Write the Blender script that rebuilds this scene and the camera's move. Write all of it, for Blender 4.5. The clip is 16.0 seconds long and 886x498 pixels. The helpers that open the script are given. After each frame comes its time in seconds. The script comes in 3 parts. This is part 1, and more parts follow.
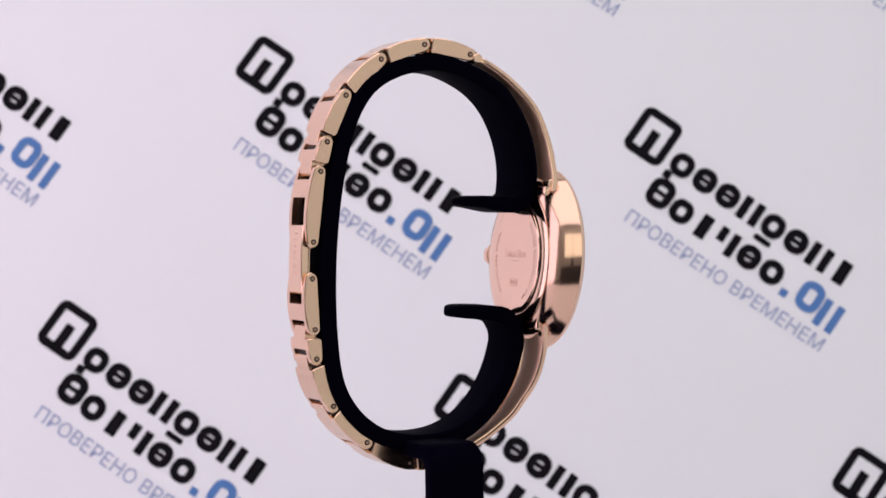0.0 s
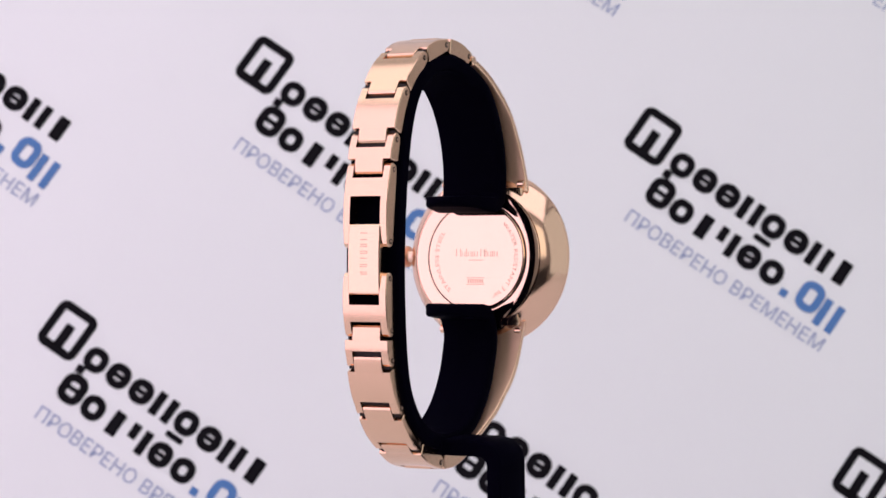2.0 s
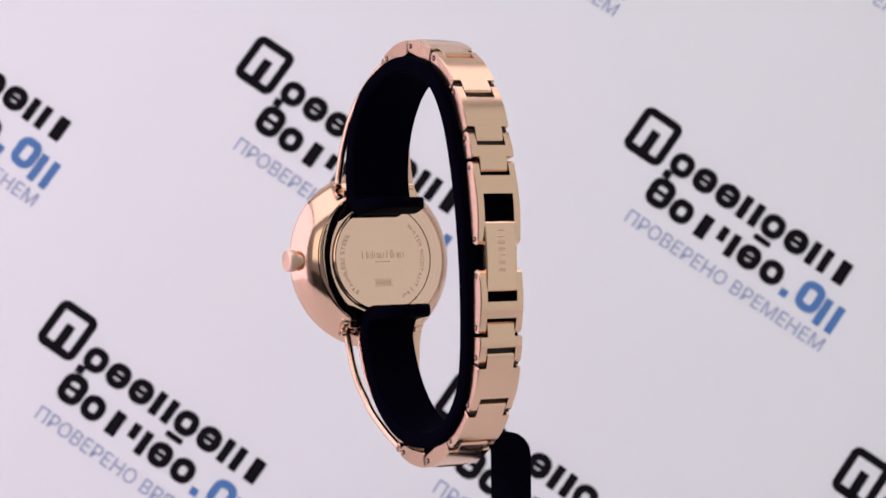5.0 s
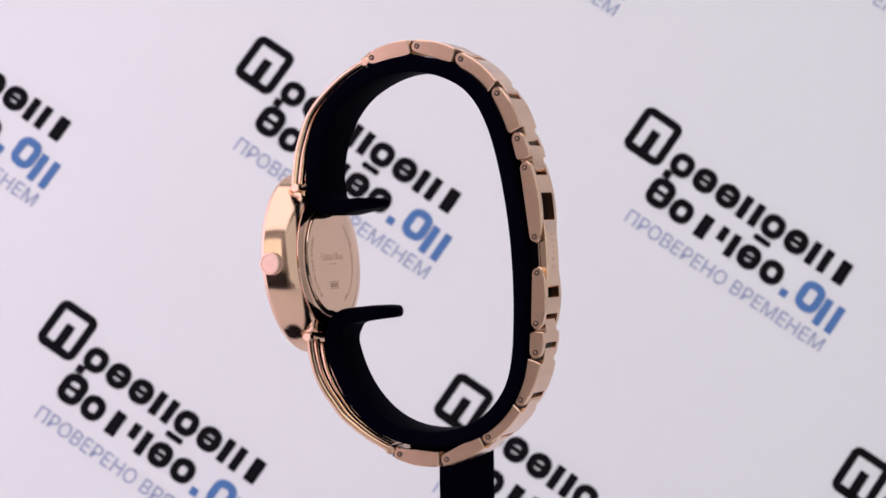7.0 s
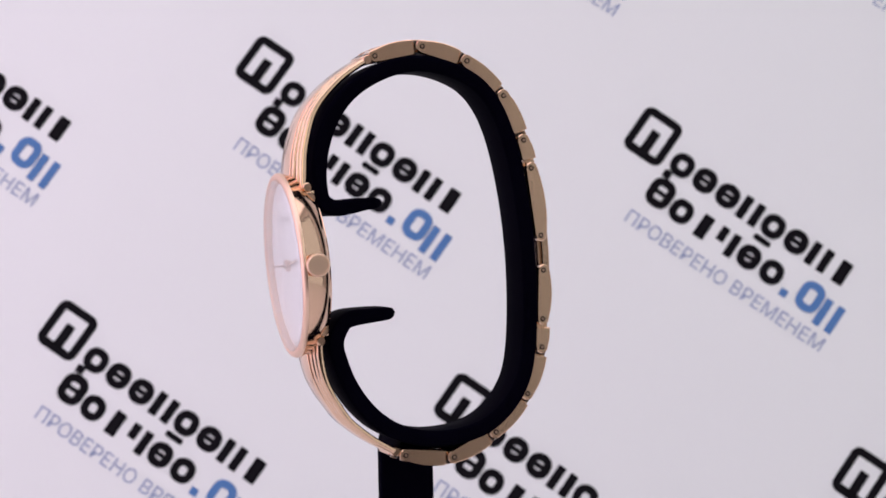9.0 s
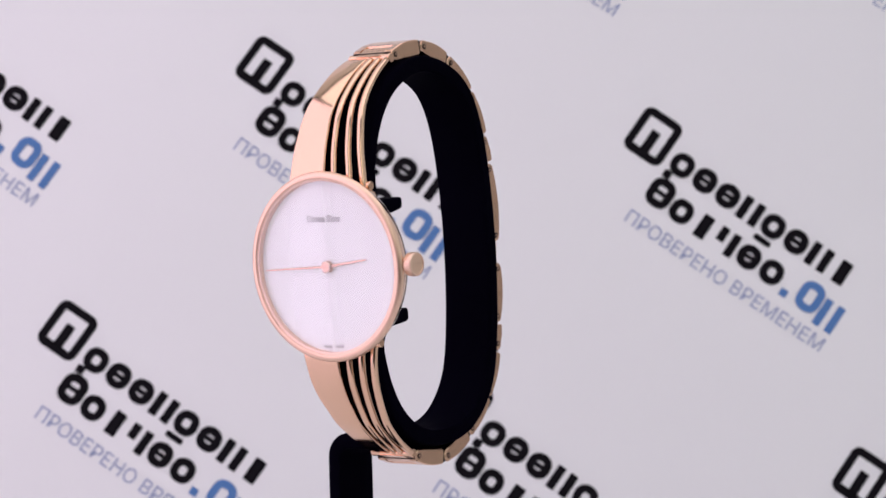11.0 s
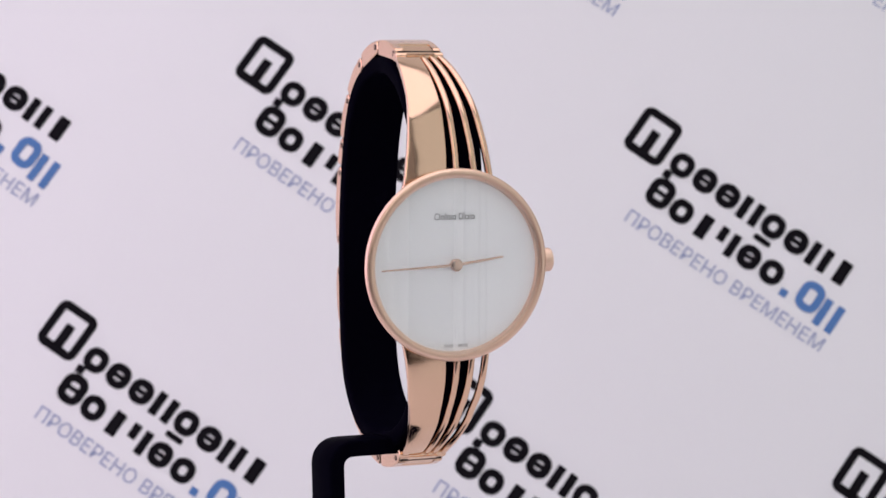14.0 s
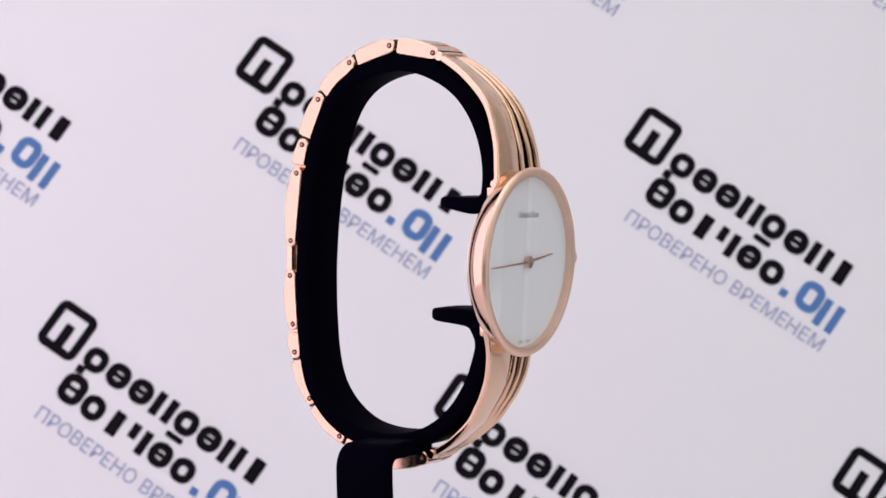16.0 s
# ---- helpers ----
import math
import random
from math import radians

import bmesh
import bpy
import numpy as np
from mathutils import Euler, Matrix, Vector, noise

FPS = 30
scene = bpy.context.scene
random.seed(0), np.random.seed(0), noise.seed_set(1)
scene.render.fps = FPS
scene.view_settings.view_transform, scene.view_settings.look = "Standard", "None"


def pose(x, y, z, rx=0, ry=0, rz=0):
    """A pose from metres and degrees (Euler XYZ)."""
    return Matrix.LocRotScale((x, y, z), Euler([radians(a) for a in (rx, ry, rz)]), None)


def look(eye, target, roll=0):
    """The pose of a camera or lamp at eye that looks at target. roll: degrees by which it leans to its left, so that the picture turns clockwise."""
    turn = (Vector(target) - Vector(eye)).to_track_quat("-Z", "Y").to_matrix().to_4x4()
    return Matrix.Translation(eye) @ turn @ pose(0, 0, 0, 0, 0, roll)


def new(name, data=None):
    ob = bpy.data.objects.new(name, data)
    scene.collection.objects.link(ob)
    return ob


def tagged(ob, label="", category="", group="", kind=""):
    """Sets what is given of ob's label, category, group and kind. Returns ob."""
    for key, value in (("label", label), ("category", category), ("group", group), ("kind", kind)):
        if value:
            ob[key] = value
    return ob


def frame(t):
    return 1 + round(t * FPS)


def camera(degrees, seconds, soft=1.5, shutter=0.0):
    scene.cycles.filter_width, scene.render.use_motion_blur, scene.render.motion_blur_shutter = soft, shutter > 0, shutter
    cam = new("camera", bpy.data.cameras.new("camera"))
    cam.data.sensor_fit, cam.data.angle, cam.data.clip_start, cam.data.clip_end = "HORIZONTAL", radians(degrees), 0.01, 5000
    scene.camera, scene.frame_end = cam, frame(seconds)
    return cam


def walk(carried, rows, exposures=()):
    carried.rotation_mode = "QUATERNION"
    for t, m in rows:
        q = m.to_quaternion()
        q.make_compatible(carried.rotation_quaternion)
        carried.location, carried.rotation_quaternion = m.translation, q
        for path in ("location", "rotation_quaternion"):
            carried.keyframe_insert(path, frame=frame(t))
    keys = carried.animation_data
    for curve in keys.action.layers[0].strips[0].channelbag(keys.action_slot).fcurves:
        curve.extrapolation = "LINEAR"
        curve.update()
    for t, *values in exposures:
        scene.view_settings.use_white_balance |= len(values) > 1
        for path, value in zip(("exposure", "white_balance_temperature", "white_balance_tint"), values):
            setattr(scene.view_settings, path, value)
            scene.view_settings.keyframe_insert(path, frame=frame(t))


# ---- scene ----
# The watch turns about the world's z axis; the tabletop is z = 0. Watch and stand are drawn in millimetres.
HUB_Z = 0.110                      # height of the dial's centre over the tabletop
cam = camera(21.11, 16.0, soft=1.6)
cam.data.dof.use_dof, cam.data.dof.focus_distance, cam.data.dof.aperture_fstop = True, 0.425, 62.0
EYE = Matrix.Translation((0.004577, -0.440822, HUB_Z + 0.011914)) @ pose(0, 0, 0, 90 - 1.249, 0, 0) @ pose(0, 0, 0, 0, 0, -1.144)
walk(cam, [(0.0, EYE), (16.0, EYE)], exposures=[(0.0, 0.07, 6500, 10), (2.0, 0.09, 6500, 10), (3.5, 0.0, 6500, 10), (6.5, 0.10, 6500, 10), (9.0, 0.04, 6500, 10), (11.5, -0.08, 6500, 10), (12.8, -0.12, 6500, 10), (14.5, 0.06, 6500, 10), (16.0, 0.10, 6500, 10)])

# ---------------------------------------------------------------- light
world = bpy.data.worlds.new("room_air")
scene.world = world
world.use_nodes = True
world.node_tree.nodes["Background"].inputs[0].default_value = (0.9, 0.95, 1.0, 1)
world.node_tree.nodes["Background"].inputs[1].default_value = 0.05


def area_lamp(name, m, sx, sy, watts, colour):
    data = bpy.data.lights.new(name, "AREA")
    data.shape, data.size, data.size_y, data.energy, data.color = "RECTANGLE", sx, sy, watts, colour
    lamp = new(name, data)
    lamp.matrix_world = m
    return lamp


# unseen panel nearly as wide as the ceiling, added for the overall light
area_lamp("overhead_fill", look((0.0, -0.60, 2.32), (0.0, -0.601, 0)), 3.4, 3.2, 44.5, (0.905, 0.90, 1.0))
# both softboxes are assumed from reflections; their tints also imitate lens colour shading
PINK_AT, COOL_AT = look((-0.54, -0.09, 0.29), (-0.011, -0.05, 0.18)), look((0.594, -0.2475, 0.30), (0.055, -0.11, 0.19))
PINK_W, COOL_W, BOX_H = 0.85, 0.86, 0.80
area_lamp("softbox_lamp_pink", PINK_AT, PINK_W, BOX_H, 3.7, (0.96, 0.78, 1.0))
area_lamp("softbox_lamp_cool", COOL_AT, COOL_W, BOX_H, 1.5, (0.92, 0.97, 1.0))
scene.view_settings.exposure = 0.0


# ---------------------------------------------------------------- materials
def material(name, colour, rough=0.5, metal=0.0, scale=40.0, vary=0.06, bump=0.0, fine=600.0, rough_vary=0.08, ior=1.5, spec=0.5, wavy=0.0):
    mat = bpy.data.materials.new(name)
    mat.use_nodes = True
    nt = mat.node_tree
    b = nt.nodes["Principled BSDF"]
    b.inputs["Metallic"].default_value, b.inputs["IOR"].default_value = metal, ior
    b.inputs["Specular IOR Level"].default_value = spec
    co = nt.nodes.new("ShaderNodeTexCoord")
    big = nt.nodes.new("ShaderNodeTexNoise")
    big.inputs["Scale"].default_value, big.inputs["Detail"].default_value = scale, 4
    small = nt.nodes.new("ShaderNodeTexNoise")
    small.inputs["Scale"].default_value, small.inputs["Detail"].default_value = fine, 3
    for n in (big, small):
        nt.links.new(co.outputs["Object"], n.inputs["Vector"])
    ramp = nt.nodes.new("ShaderNodeMix")
    ramp.data_type = "RGBA"
    ramp.inputs[6].default_value = (*[max(0, c * (1 - vary)) for c in colour], 1)
    ramp.inputs[7].default_value = (*[min(1, c * (1 + vary)) for c in colour], 1)
    nt.links.new(big.outputs["Fac"], ramp.inputs[0])
    nt.links.new(ramp.outputs[2], b.inputs["Base Color"])
    mr = nt.nodes.new("ShaderNodeMapRange")
    mr.inputs[3].default_value, mr.inputs[4].default_value = max(0.0, rough - rough_vary), min(1.0, rough + rough_vary)
    nt.links.new(small.outputs["Fac"], mr.inputs[0])
    nt.links.new(mr.outputs[0], b.inputs["Roughness"])
    if wavy:
        bw = nt.nodes.new("ShaderNodeBump")
        bw.inputs["Strength"].default_value, bw.inputs["Distance"].default_value = 1.0, wavy
        nt.links.new(big.outputs["Fac"], bw.inputs["Height"])
        nt.links.new(bw.outputs[0], b.inputs["Normal"])
    if bump:
        bp = nt.nodes.new("ShaderNodeBump")
        bp.inputs["Strength"].default_value, bp.inputs["Distance"].default_value = bump, 0.0003
        nt.links.new(small.outputs["Fac"], bp.inputs["Height"])
        if wavy:
            nt.links.new(bw.outputs[0], bp.inputs["Normal"])
        nt.links.new(bp.outputs[0], b.inputs["Normal"])
    return mat


GOLD = material("rose_gold_polished", (0.80, 0.53, 0.365), 0.13, 1.0, 45, 0.03, 0.004, 900, 0.03, wavy=0.00010)
SATIN = material("rose_gold_satin", (0.77, 0.505, 0.345), 0.19, 1.0, 60, 0.03, 0.006, 1500, 0.04, wavy=0.00004)
CASE_GOLD = material("rose_gold_case", (0.77, 0.50, 0.355), 0.13, 1.0, 60, 0.03, 0.004, 1200, 0.03, wavy=0.00006)
BRUSHED = material("rose_gold_brushed_inside", (0.84, 0.56, 0.40), 0.5, 1.0, 160, 0.03, 0.03, 1500, 0.06)
BEZEL = material("rose_gold_bezel", (0.84, 0.58, 0.435), 0.38, 1.0, 160, 0.03, 0.01, 1500, 0.05)
BACK = material("rose_gold_case_back", (0.83, 0.555, 0.405), 0.06, 1.0, 160, 0.03, 0.0, 1500, 0.02)
ENGRAVED = material("engraved_rose_gold", (0.60, 0.36, 0.26), 0.42, 1.0, 200, 0.1)
PIN_STEEL = material("pin_end_bronze", (0.45, 0.28, 0.2), 0.35, 1.0, 300, 0.1)
# dark colour that paints the shade in pin holes, link gaps and back groove
RECESS_DARK = material("dark_recess_shade", (0.02, 0.012, 0.01), 0.5, 0.0, 300, 0.1, spec=0.2)
BLACK = material("matt_black_plastic", (0.0015, 0.0012, 0.0040), 0.45, 0.0, 60, 0.2, 0.05, 700, 0.06, ior=1.14, spec=0.010)
DIAL = material("white_dial_lacquer", (0.965, 0.97, 0.97), 0.22, 0.05, 90, 0.01, 0.0, 900, 0.03)


def banded_dial(mat):
    """Upright bands of a more silvery finish across the dial, from x limits in metres."""
    nt = mat.node_tree
    b = nt.nodes["Principled BSDF"]
    co, sep, mr, ramp = (nt.nodes.new("ShaderNode" + k) for k in ("TexCoord", "SeparateXYZ", "MapRange", "ValToRGB"))
    mr.inputs[1].default_value, mr.inputs[2].default_value = -0.016, 0.016
    ramp.color_ramp.interpolation = "CONSTANT"
    bands = [(-16, 0.02), (-8.8, 0.11), (-0.45, 0.0), (1.5, 0.07), (1.9, 0.03), (4.3, 0.08), (4.7, 0.03), (5.6, 0.06), (6.1, 0.02), (8.9, 0.07), (9.2, 0.03)]
    while len(ramp.color_ramp.elements) < len(bands):
        ramp.color_ramp.elements.new(1.0)
    for e, (x, v) in zip(ramp.color_ramp.elements, bands):
        e.position, e.color = (x + 16) / 32, (v, v, v, 1)
    nt.links.new(co.outputs["Object"], sep.inputs[0])
    nt.links.new(sep.outputs[0], mr.inputs[0])
    nt.links.new(mr.outputs[0], ramp.inputs[0])
    nt.links.new(ramp.outputs[0], b.inputs["Metallic"])


banded_dial(DIAL)
HAND = material("rose_gold_hand", (0.66, 0.45, 0.35), 0.10, 1.0, 200, 0.04, 0.0, 600, 0.02)
GREY_INK = material("grey_dial_ink", (0.12, 0.11, 0.11), 0.5)
PAPER = material("matt_white_paper_board", (0.81, 0.805, 0.81), 0.55, 0.0, 5, 0.015, 0.03, 400)
INK_BLACK = material("black_print", (0.006, 0.005, 0.007), 0.6, 0.0, 30, 0.2, spec=0.05)
INK_BLUE = material("blue_print", (0.060, 0.165, 0.40), 0.5, 0.0, 30, 0.1)
INK_GREYBLUE = material("grey_blue_print", (0.30, 0.34, 0.50), 0.5, 0.0, 30, 0.1)
TABLE = material("white_laminate_tabletop", (0.66, 0.65, 0.66), 0.4, 0.0, 8, 0.03, 0.02, 300)
WALL = material("matt_white_wall_paint", (0.78, 0.77, 0.76), 0.8, 0.0, 3, 0.03, 0.1, 200)
GREY_WALL = material("grey_wall_paint", (0.48, 0.46, 0.44), 0.8, 0.0, 3, 0.06, 0.1, 200)
FLOOR = material("brown_floor", (0.14, 0.11, 0.09), 0.6, 0.0, 4, 0.3, 0.1, 100)
CLOTH = material("black_softbox_cloth", (0.006, 0.006, 0.007), 0.7, 0.0, 8, 0.2, spec=0.1)
DARK = material("dark_grey_furniture", (0.03, 0.03, 0.035), 0.5, 0.0, 6, 0.2)


def glass_material():
    """A thin clear pane: see-through, with a gloss that grows towards grazing angles."""
    mat = bpy.data.materials.new("mineral_crystal")
    mat.use_nodes = True
    nt = mat.node_tree
    nt.nodes.clear()
    clear, gloss, mix = nt.nodes.new("ShaderNodeBsdfTransparent"), nt.nodes.new("ShaderNodeBsdfGlossy"), nt.nodes.new("ShaderNodeMixShader")
    weight, out = nt.nodes.new("ShaderNodeLayerWeight"), nt.nodes.new("ShaderNodeOutputMaterial")
    weight.inputs["Blend"].default_value = 0.5
    power, fresnel = nt.nodes.new("ShaderNodeMath"), nt.nodes.new("ShaderNodeMath")
    power.operation, power.inputs[1].default_value = "POWER", 5.0
    fresnel.operation, fresnel.inputs[1].default_value, fresnel.inputs[2].default_value = "MULTIPLY_ADD", 0.94, 0.06
    nt.links.new(weight.outputs["Facing"], power.inputs[0])
    nt.links.new(power.outputs[0], fresnel.inputs[0])
    gloss.inputs["Roughness"].default_value = 0.02
    nt.links.new(fresnel.outputs[0], mix.inputs[0])
    nt.links.new(clear.outputs[0], mix.inputs[1])
    nt.links.new(gloss.outputs[0], mix.inputs[2])
    nt.links.new(mix.outputs[0], out.inputs["Surface"])
    return mat


GLASS = glass_material()
# emission of the glowing sheet added behind the camera as front light
FRONT_GLOW = bpy.data.materials.new("added_front_glow")
FRONT_GLOW.use_nodes = True
FRONT_GLOW.node_tree.nodes["Principled BSDF"].inputs["Base Color"].default_value = (0, 0, 0, 1)
FRONT_GLOW.node_tree.nodes["Principled BSDF"].inputs["Emission Color"].default_value = (1.0, 0.97, 0.90, 1)
FRONT_GLOW.node_tree.nodes["Principled BSDF"].inputs["Emission Strength"].default_value = 1.3

# ---------------------------------------------------------------- mesh helpers (millimetres in, metres out)
MM = 0.001


def part(name, bm, mat, parent=None, label="", smooth=40):
    bmesh.ops.recalc_face_normals(bm, faces=bm.faces)
    for v in bm.verts:
        v.co *= MM
    if smooth:
        for f in bm.faces:
            f.smooth = True
        for e in bm.edges:
            if len(e.link_faces) == 2 and e.calc_face_angle(0) > radians(smooth):
                e.smooth = False
    me = bpy.data.meshes.new(name)
    bm.to_mesh(me)
    bm.free()
    me.materials.append(mat)
    ob = new(name, me)
    if parent:
        ob.parent = parent
    return tagged(ob, label)


def spline(points, n=8):
    """Catmull-Rom through the points."""
    p = [Vector(q) for q in points]
    p = [2 * p[0] - p[1], *p, 2 * p[-1] - p[-2]]
    out = []
    for i in range(1, len(p) - 2):
        a, b, c, d = p[i - 1:i + 3]
        for k in range(n):
            t = k / n
            out.append(0.5 * (2 * b + (c - a) * t + (2 * a - 5 * b + 4 * c - d) * t * t + (3 * b - a - 3 * c + d) * t ** 3))
    out.append(p[-2])
    return out


def rings(bm, loops, cap=True, closed=False):
    """Skin a row of equal vertex loops."""
    vs = [[bm.verts.new(c) for c in loop] for loop in loops]
    n = len(vs[0])
    pairs = list(zip(vs, vs[1:])) + ([(vs[-1], vs[0])] if closed else [])
    for a, b in pairs:
        for k in range(n):
            bm.faces.new((a[k], a[(k + 1) % n], b[(k + 1) % n], b[k]))
    if cap and not closed:
        bm.faces.new(vs[0][::-1])
        bm.faces.new(vs[-1])
    return vs


def ribbon(bm, path, left, right, thick, edge):
    """A flat bar that follows a path of (y, z) points; left and right give its x limits, from 0 to 1 along it."""
    loops, m = [], len(path) - 1
    for i, q in enumerate(path):
        t = (path[min(i + 1, m)] - path[max(i - 1, 0)]).normalized()
        n = Vector((-t.y, t.x))
        s = i / m
        xl, xr, h = left(s), right(s), (thick(s) if callable(thick) else thick) / 2
        e = min(edge, h * 0.9, (xr - xl) * 0.45)
        prof = []
        for cx, cn, a0 in ((xr - e, h - e, 0), (xl + e, h - e, 90), (xl + e, -h + e, 180), (xr - e, -h + e, 270)):
            for k in range(4):
                a = radians(a0 + 30 * k)
                prof.append((cx + e * math.cos(a), cn + e * math.sin(a)))
        loops.append([(x, q.x + n.x * d, q.y + n.y * d) for x, d in prof])
    rings(bm, loops)


def lathe(bm, profile, seg=96, m=None):
    """Turn a profile of (radius, height) about the z axis."""
    m = m or Matrix()
    loops = []
    for k in range(seg):
        a = 2 * math.pi * k / seg
        loops.append([m @ Vector((r * math.cos(a), r * math.sin(a), h)) for r, h in profile])
    rings(bm, loops, closed=True)
    bmesh.ops.remove_doubles(bm, verts=bm.verts, dist=1e-5)


def box(bm, x0, x1, y0, y1, z0, z1, bevel=0.0):
    vs = [bm.verts.new((x, y, z)) for x in (x0, x1) for y in (y0, y1) for z in (z0, z1)]
    fs = [bm.faces.new([vs[i] for i in q]) for q in ((0, 1, 3, 2), (4, 6, 7, 5), (0, 4, 5, 1), (2, 3, 7, 6), (0, 2, 6, 4), (1, 5, 7, 3))]
    if bevel:
        es = list({e for f in fs for e in f.edges})
        bmesh.ops.bevel(bm, geom=es, offset=bevel, segments=2, affect="EDGES", profile=0.5)


def text_mesh(words, width, height, depth=0.0, spacing=1.0):
    """The words as a flat mesh in x and y, in millimetres, from the origin, that wide and with capitals that high."""
    cu = bpy.data.curves.new("lettering", "FONT")
    cu.body, cu.size, cu.space_character, cu.extrude = words, 1.0, spacing, 0.0
    cu.resolution_u = 3
    ob = bpy.data.objects.new("lettering", cu)
    scene.collection.objects.link(ob)
    bpy.context.view_layer.update()
    me = bpy.data.meshes.new_from_object(ob.evaluated_get(bpy.context.evaluated_depsgraph_get()))
    bpy.data.objects.remove(ob)
    bm = bmesh.new()
    bm.from_mesh(me)
    bpy.data.meshes.remove(me)
    xs, ys = [v.co.x for v in bm.verts], [v.co.y for v in bm.verts]
    kx, ky = width / (max(xs) - min(xs)), height / (max(ys) - min(ys))
    for v in bm.verts:
        v.co = ((v.co.x - min(xs)) * kx, (v.co.y - min(ys)) * ky, depth)
    return bm


# ---------------------------------------------------------------- room, table and backdrop
def slab(name, x0, x1, y0, y1, z0, z1, mat, label, category="", kind="structure"):
    bm = bmesh.new()
    box(bm, *[1000 * v for v in (x0, x1, y0, y1, z0, z1)])
    return tagged(part(name, bm, mat, None, "", 0), label, category, "", kind)


def room():
    slab("floor", -1.9, 1.9, -2.4, 1.2, -0.80, -0.75, FLOOR, "brown floor of the small studio room")
    slab("ceiling", -1.9, 1.9, -2.4, 1.2, 2.35, 2.45, WALL, "plain white painted ceiling of the room")
    slab("wall_north", -1.9, 1.9, 1.2, 1.3, -0.75, 2.35, WALL, "plain white wall behind the printed board")
    slab("wall_west", -2.0, -1.9, -2.4, 1.2, -0.75, 2.35, WALL, "plain white side wall of the room")
    slab("wall_east", 1.9, 2.0, -2.4, 1.2, -0.75, 2.35, WALL, "plain white side wall of the room")
    # unseen opening and glow added behind the camera to brighten dial and metal
    bm = bmesh.new()
    for q in ((-1900, 1900, -750, 330), (-1900, 1900, 1800, 2350), (-1900, -1000, 330, 1800), (1000, 1900, 330, 1800)):
        box(bm, q[0], q[1], -2500, -2400, q[2], q[3])
    tagged(part("wall_south", bm, GREY_WALL, None, "", 0), "grey painted wall with an added bright opening opposite the board", "", "", "structure")
    bm = bmesh.new()
    box(bm, -2600, 2600, -3110, -3100, -600, 3000)
    tagged(part("backdrop_glow", bm, FRONT_GLOW, None, "", 0), "plain glowing sheet added out of view as front light", "", "", "structure")
    window = tagged(new("glow_opening_1"), "white trim added round the unseen glowing opening", "window", "", "structure")
    for q in ((-1000, 1000, 330, 375), (-1000, 1000, 1755, 1800), (-1000, -955, 375, 1755), (955, 1000, 375, 1755), (-22, 22, 375, 1755)):
        bm = bmesh.new()
        box(bm, q[0], q[1], -2480, -2420, q[2], q[3], 4)
        part("opening_trim", bm, WALL, window)


def table():
    ob = tagged(new("display_table"), "white laminate table under the watch stand", "table")
    bm = bmesh.new()
    box(bm, -420, 440, -210, 420, -25, 0, 2)
    part("tabletop", bm, TABLE, ob)
    for x in (-400, 380):
        for y in (-180, 350):
            bm = bmesh.new()
            box(bm, x, x + 40, y, y + 40, -750, -25, 2)
            part("leg", bm, DARK, ob, "dark square table leg")


def sideboard():
    # unseen dark block, added only to darken what the polished metal mirrors
    ob = tagged(new("sideboard"), "long dark block added out of view for the metal to mirror", "sideboard")
    bm = bmesh.new()
    box(bm, -640, 640, -1500, -1050, -750, -20, 5)
    part("body", bm, DARK, ob)
    bm = bmesh.new()
    box(bm, -660, 660, -1520, -1030, -20, 10, 4)
    part("top", bm, DARK, ob)


def camcorder():
    """The dark body behind the lens and its tripod, which the polished metal mirrors."""
    ob = tagged(new("camcorder"), "small black camcorder on a black tripod before the table", "camera")
    bm = bmesh.new()
    box(bm, -15, 24, -570, -462, 94, 146, 6)
    part("body", bm, DARK, ob)
    bm = bmesh.new()
    lathe(bm, [(0, -750 + 0), (14, -750), (14, 62), (22, 68), (22, 94), (0, 94)], 24, Matrix.Translation((5, -520, 0)))
    part("tripod_column", bm, DARK, ob)


def softbox(label, at, sx, sy, rim):
    """The black shell and stand round one of the two large lamps, which the polished metal mirrors."""
    ob = tagged(new("softbox"), label, "softbox", "softboxes beside the table")
    m = Matrix.Translation(at.translation * 1000) @ at.to_3x3().to_4x4()
    w, h = 500 * sx, 500 * sy
    for x0, x1, y0, y1 in ((-w - rim, -w, -h, h), (w, w + rim, -h, h), (-w - rim, w + rim, h, h + 25), (-w - rim, w + rim, -h - 25, -h)):
        bm = bmesh.new()
        box(bm, x0, x1, y0, y1, -7, 22, 3)
        bmesh.ops.transform(bm, matrix=m, verts=bm.verts)
        part("rim", bm, CLOTH, ob)
    bm = bmesh.new()
    rings = [[bm.verts.new((a * w * k, b * h * k, z)) for a, b in ((-1, -1), (1, -1), (1, 1), (-1, 1))] for k, z in ((0.99, 18), (0.72, 115), (0.18, 182))]
    for p, q in zip(rings, rings[1:]):
        for i in range(4):
            bm.faces.new((p[i], p[(i + 1) % 4], q[(i + 1) % 4], q[i]))
    bm.faces.new(rings[-1])
    bmesh.ops.transform(bm, matrix=m, verts=bm.verts)
    part("shell", bm, CLOTH, ob)
    x, y, z = m @ Vector((0, 0, 176))
    bm = bmesh.new()
    lathe(bm, [(0, -750), (160, -750), (160, -738), (20, -730), (14, -720), (14, z), (0, z)], 24, Matrix.Translation((x, y, 0)))
    part("stand", bm, DARK, ob)


LEAN, YAW, FAR = 10.926, 1.098, 0.29918
# along and up the board, in millimetres, from the point behind the dial's centre
STEP_A, STEP_B, FIRST, TILT = Vector((121.56, -25.35)), Vector((-61.62, -82.90)), Vector((-54.63, 35.91)), -35.9


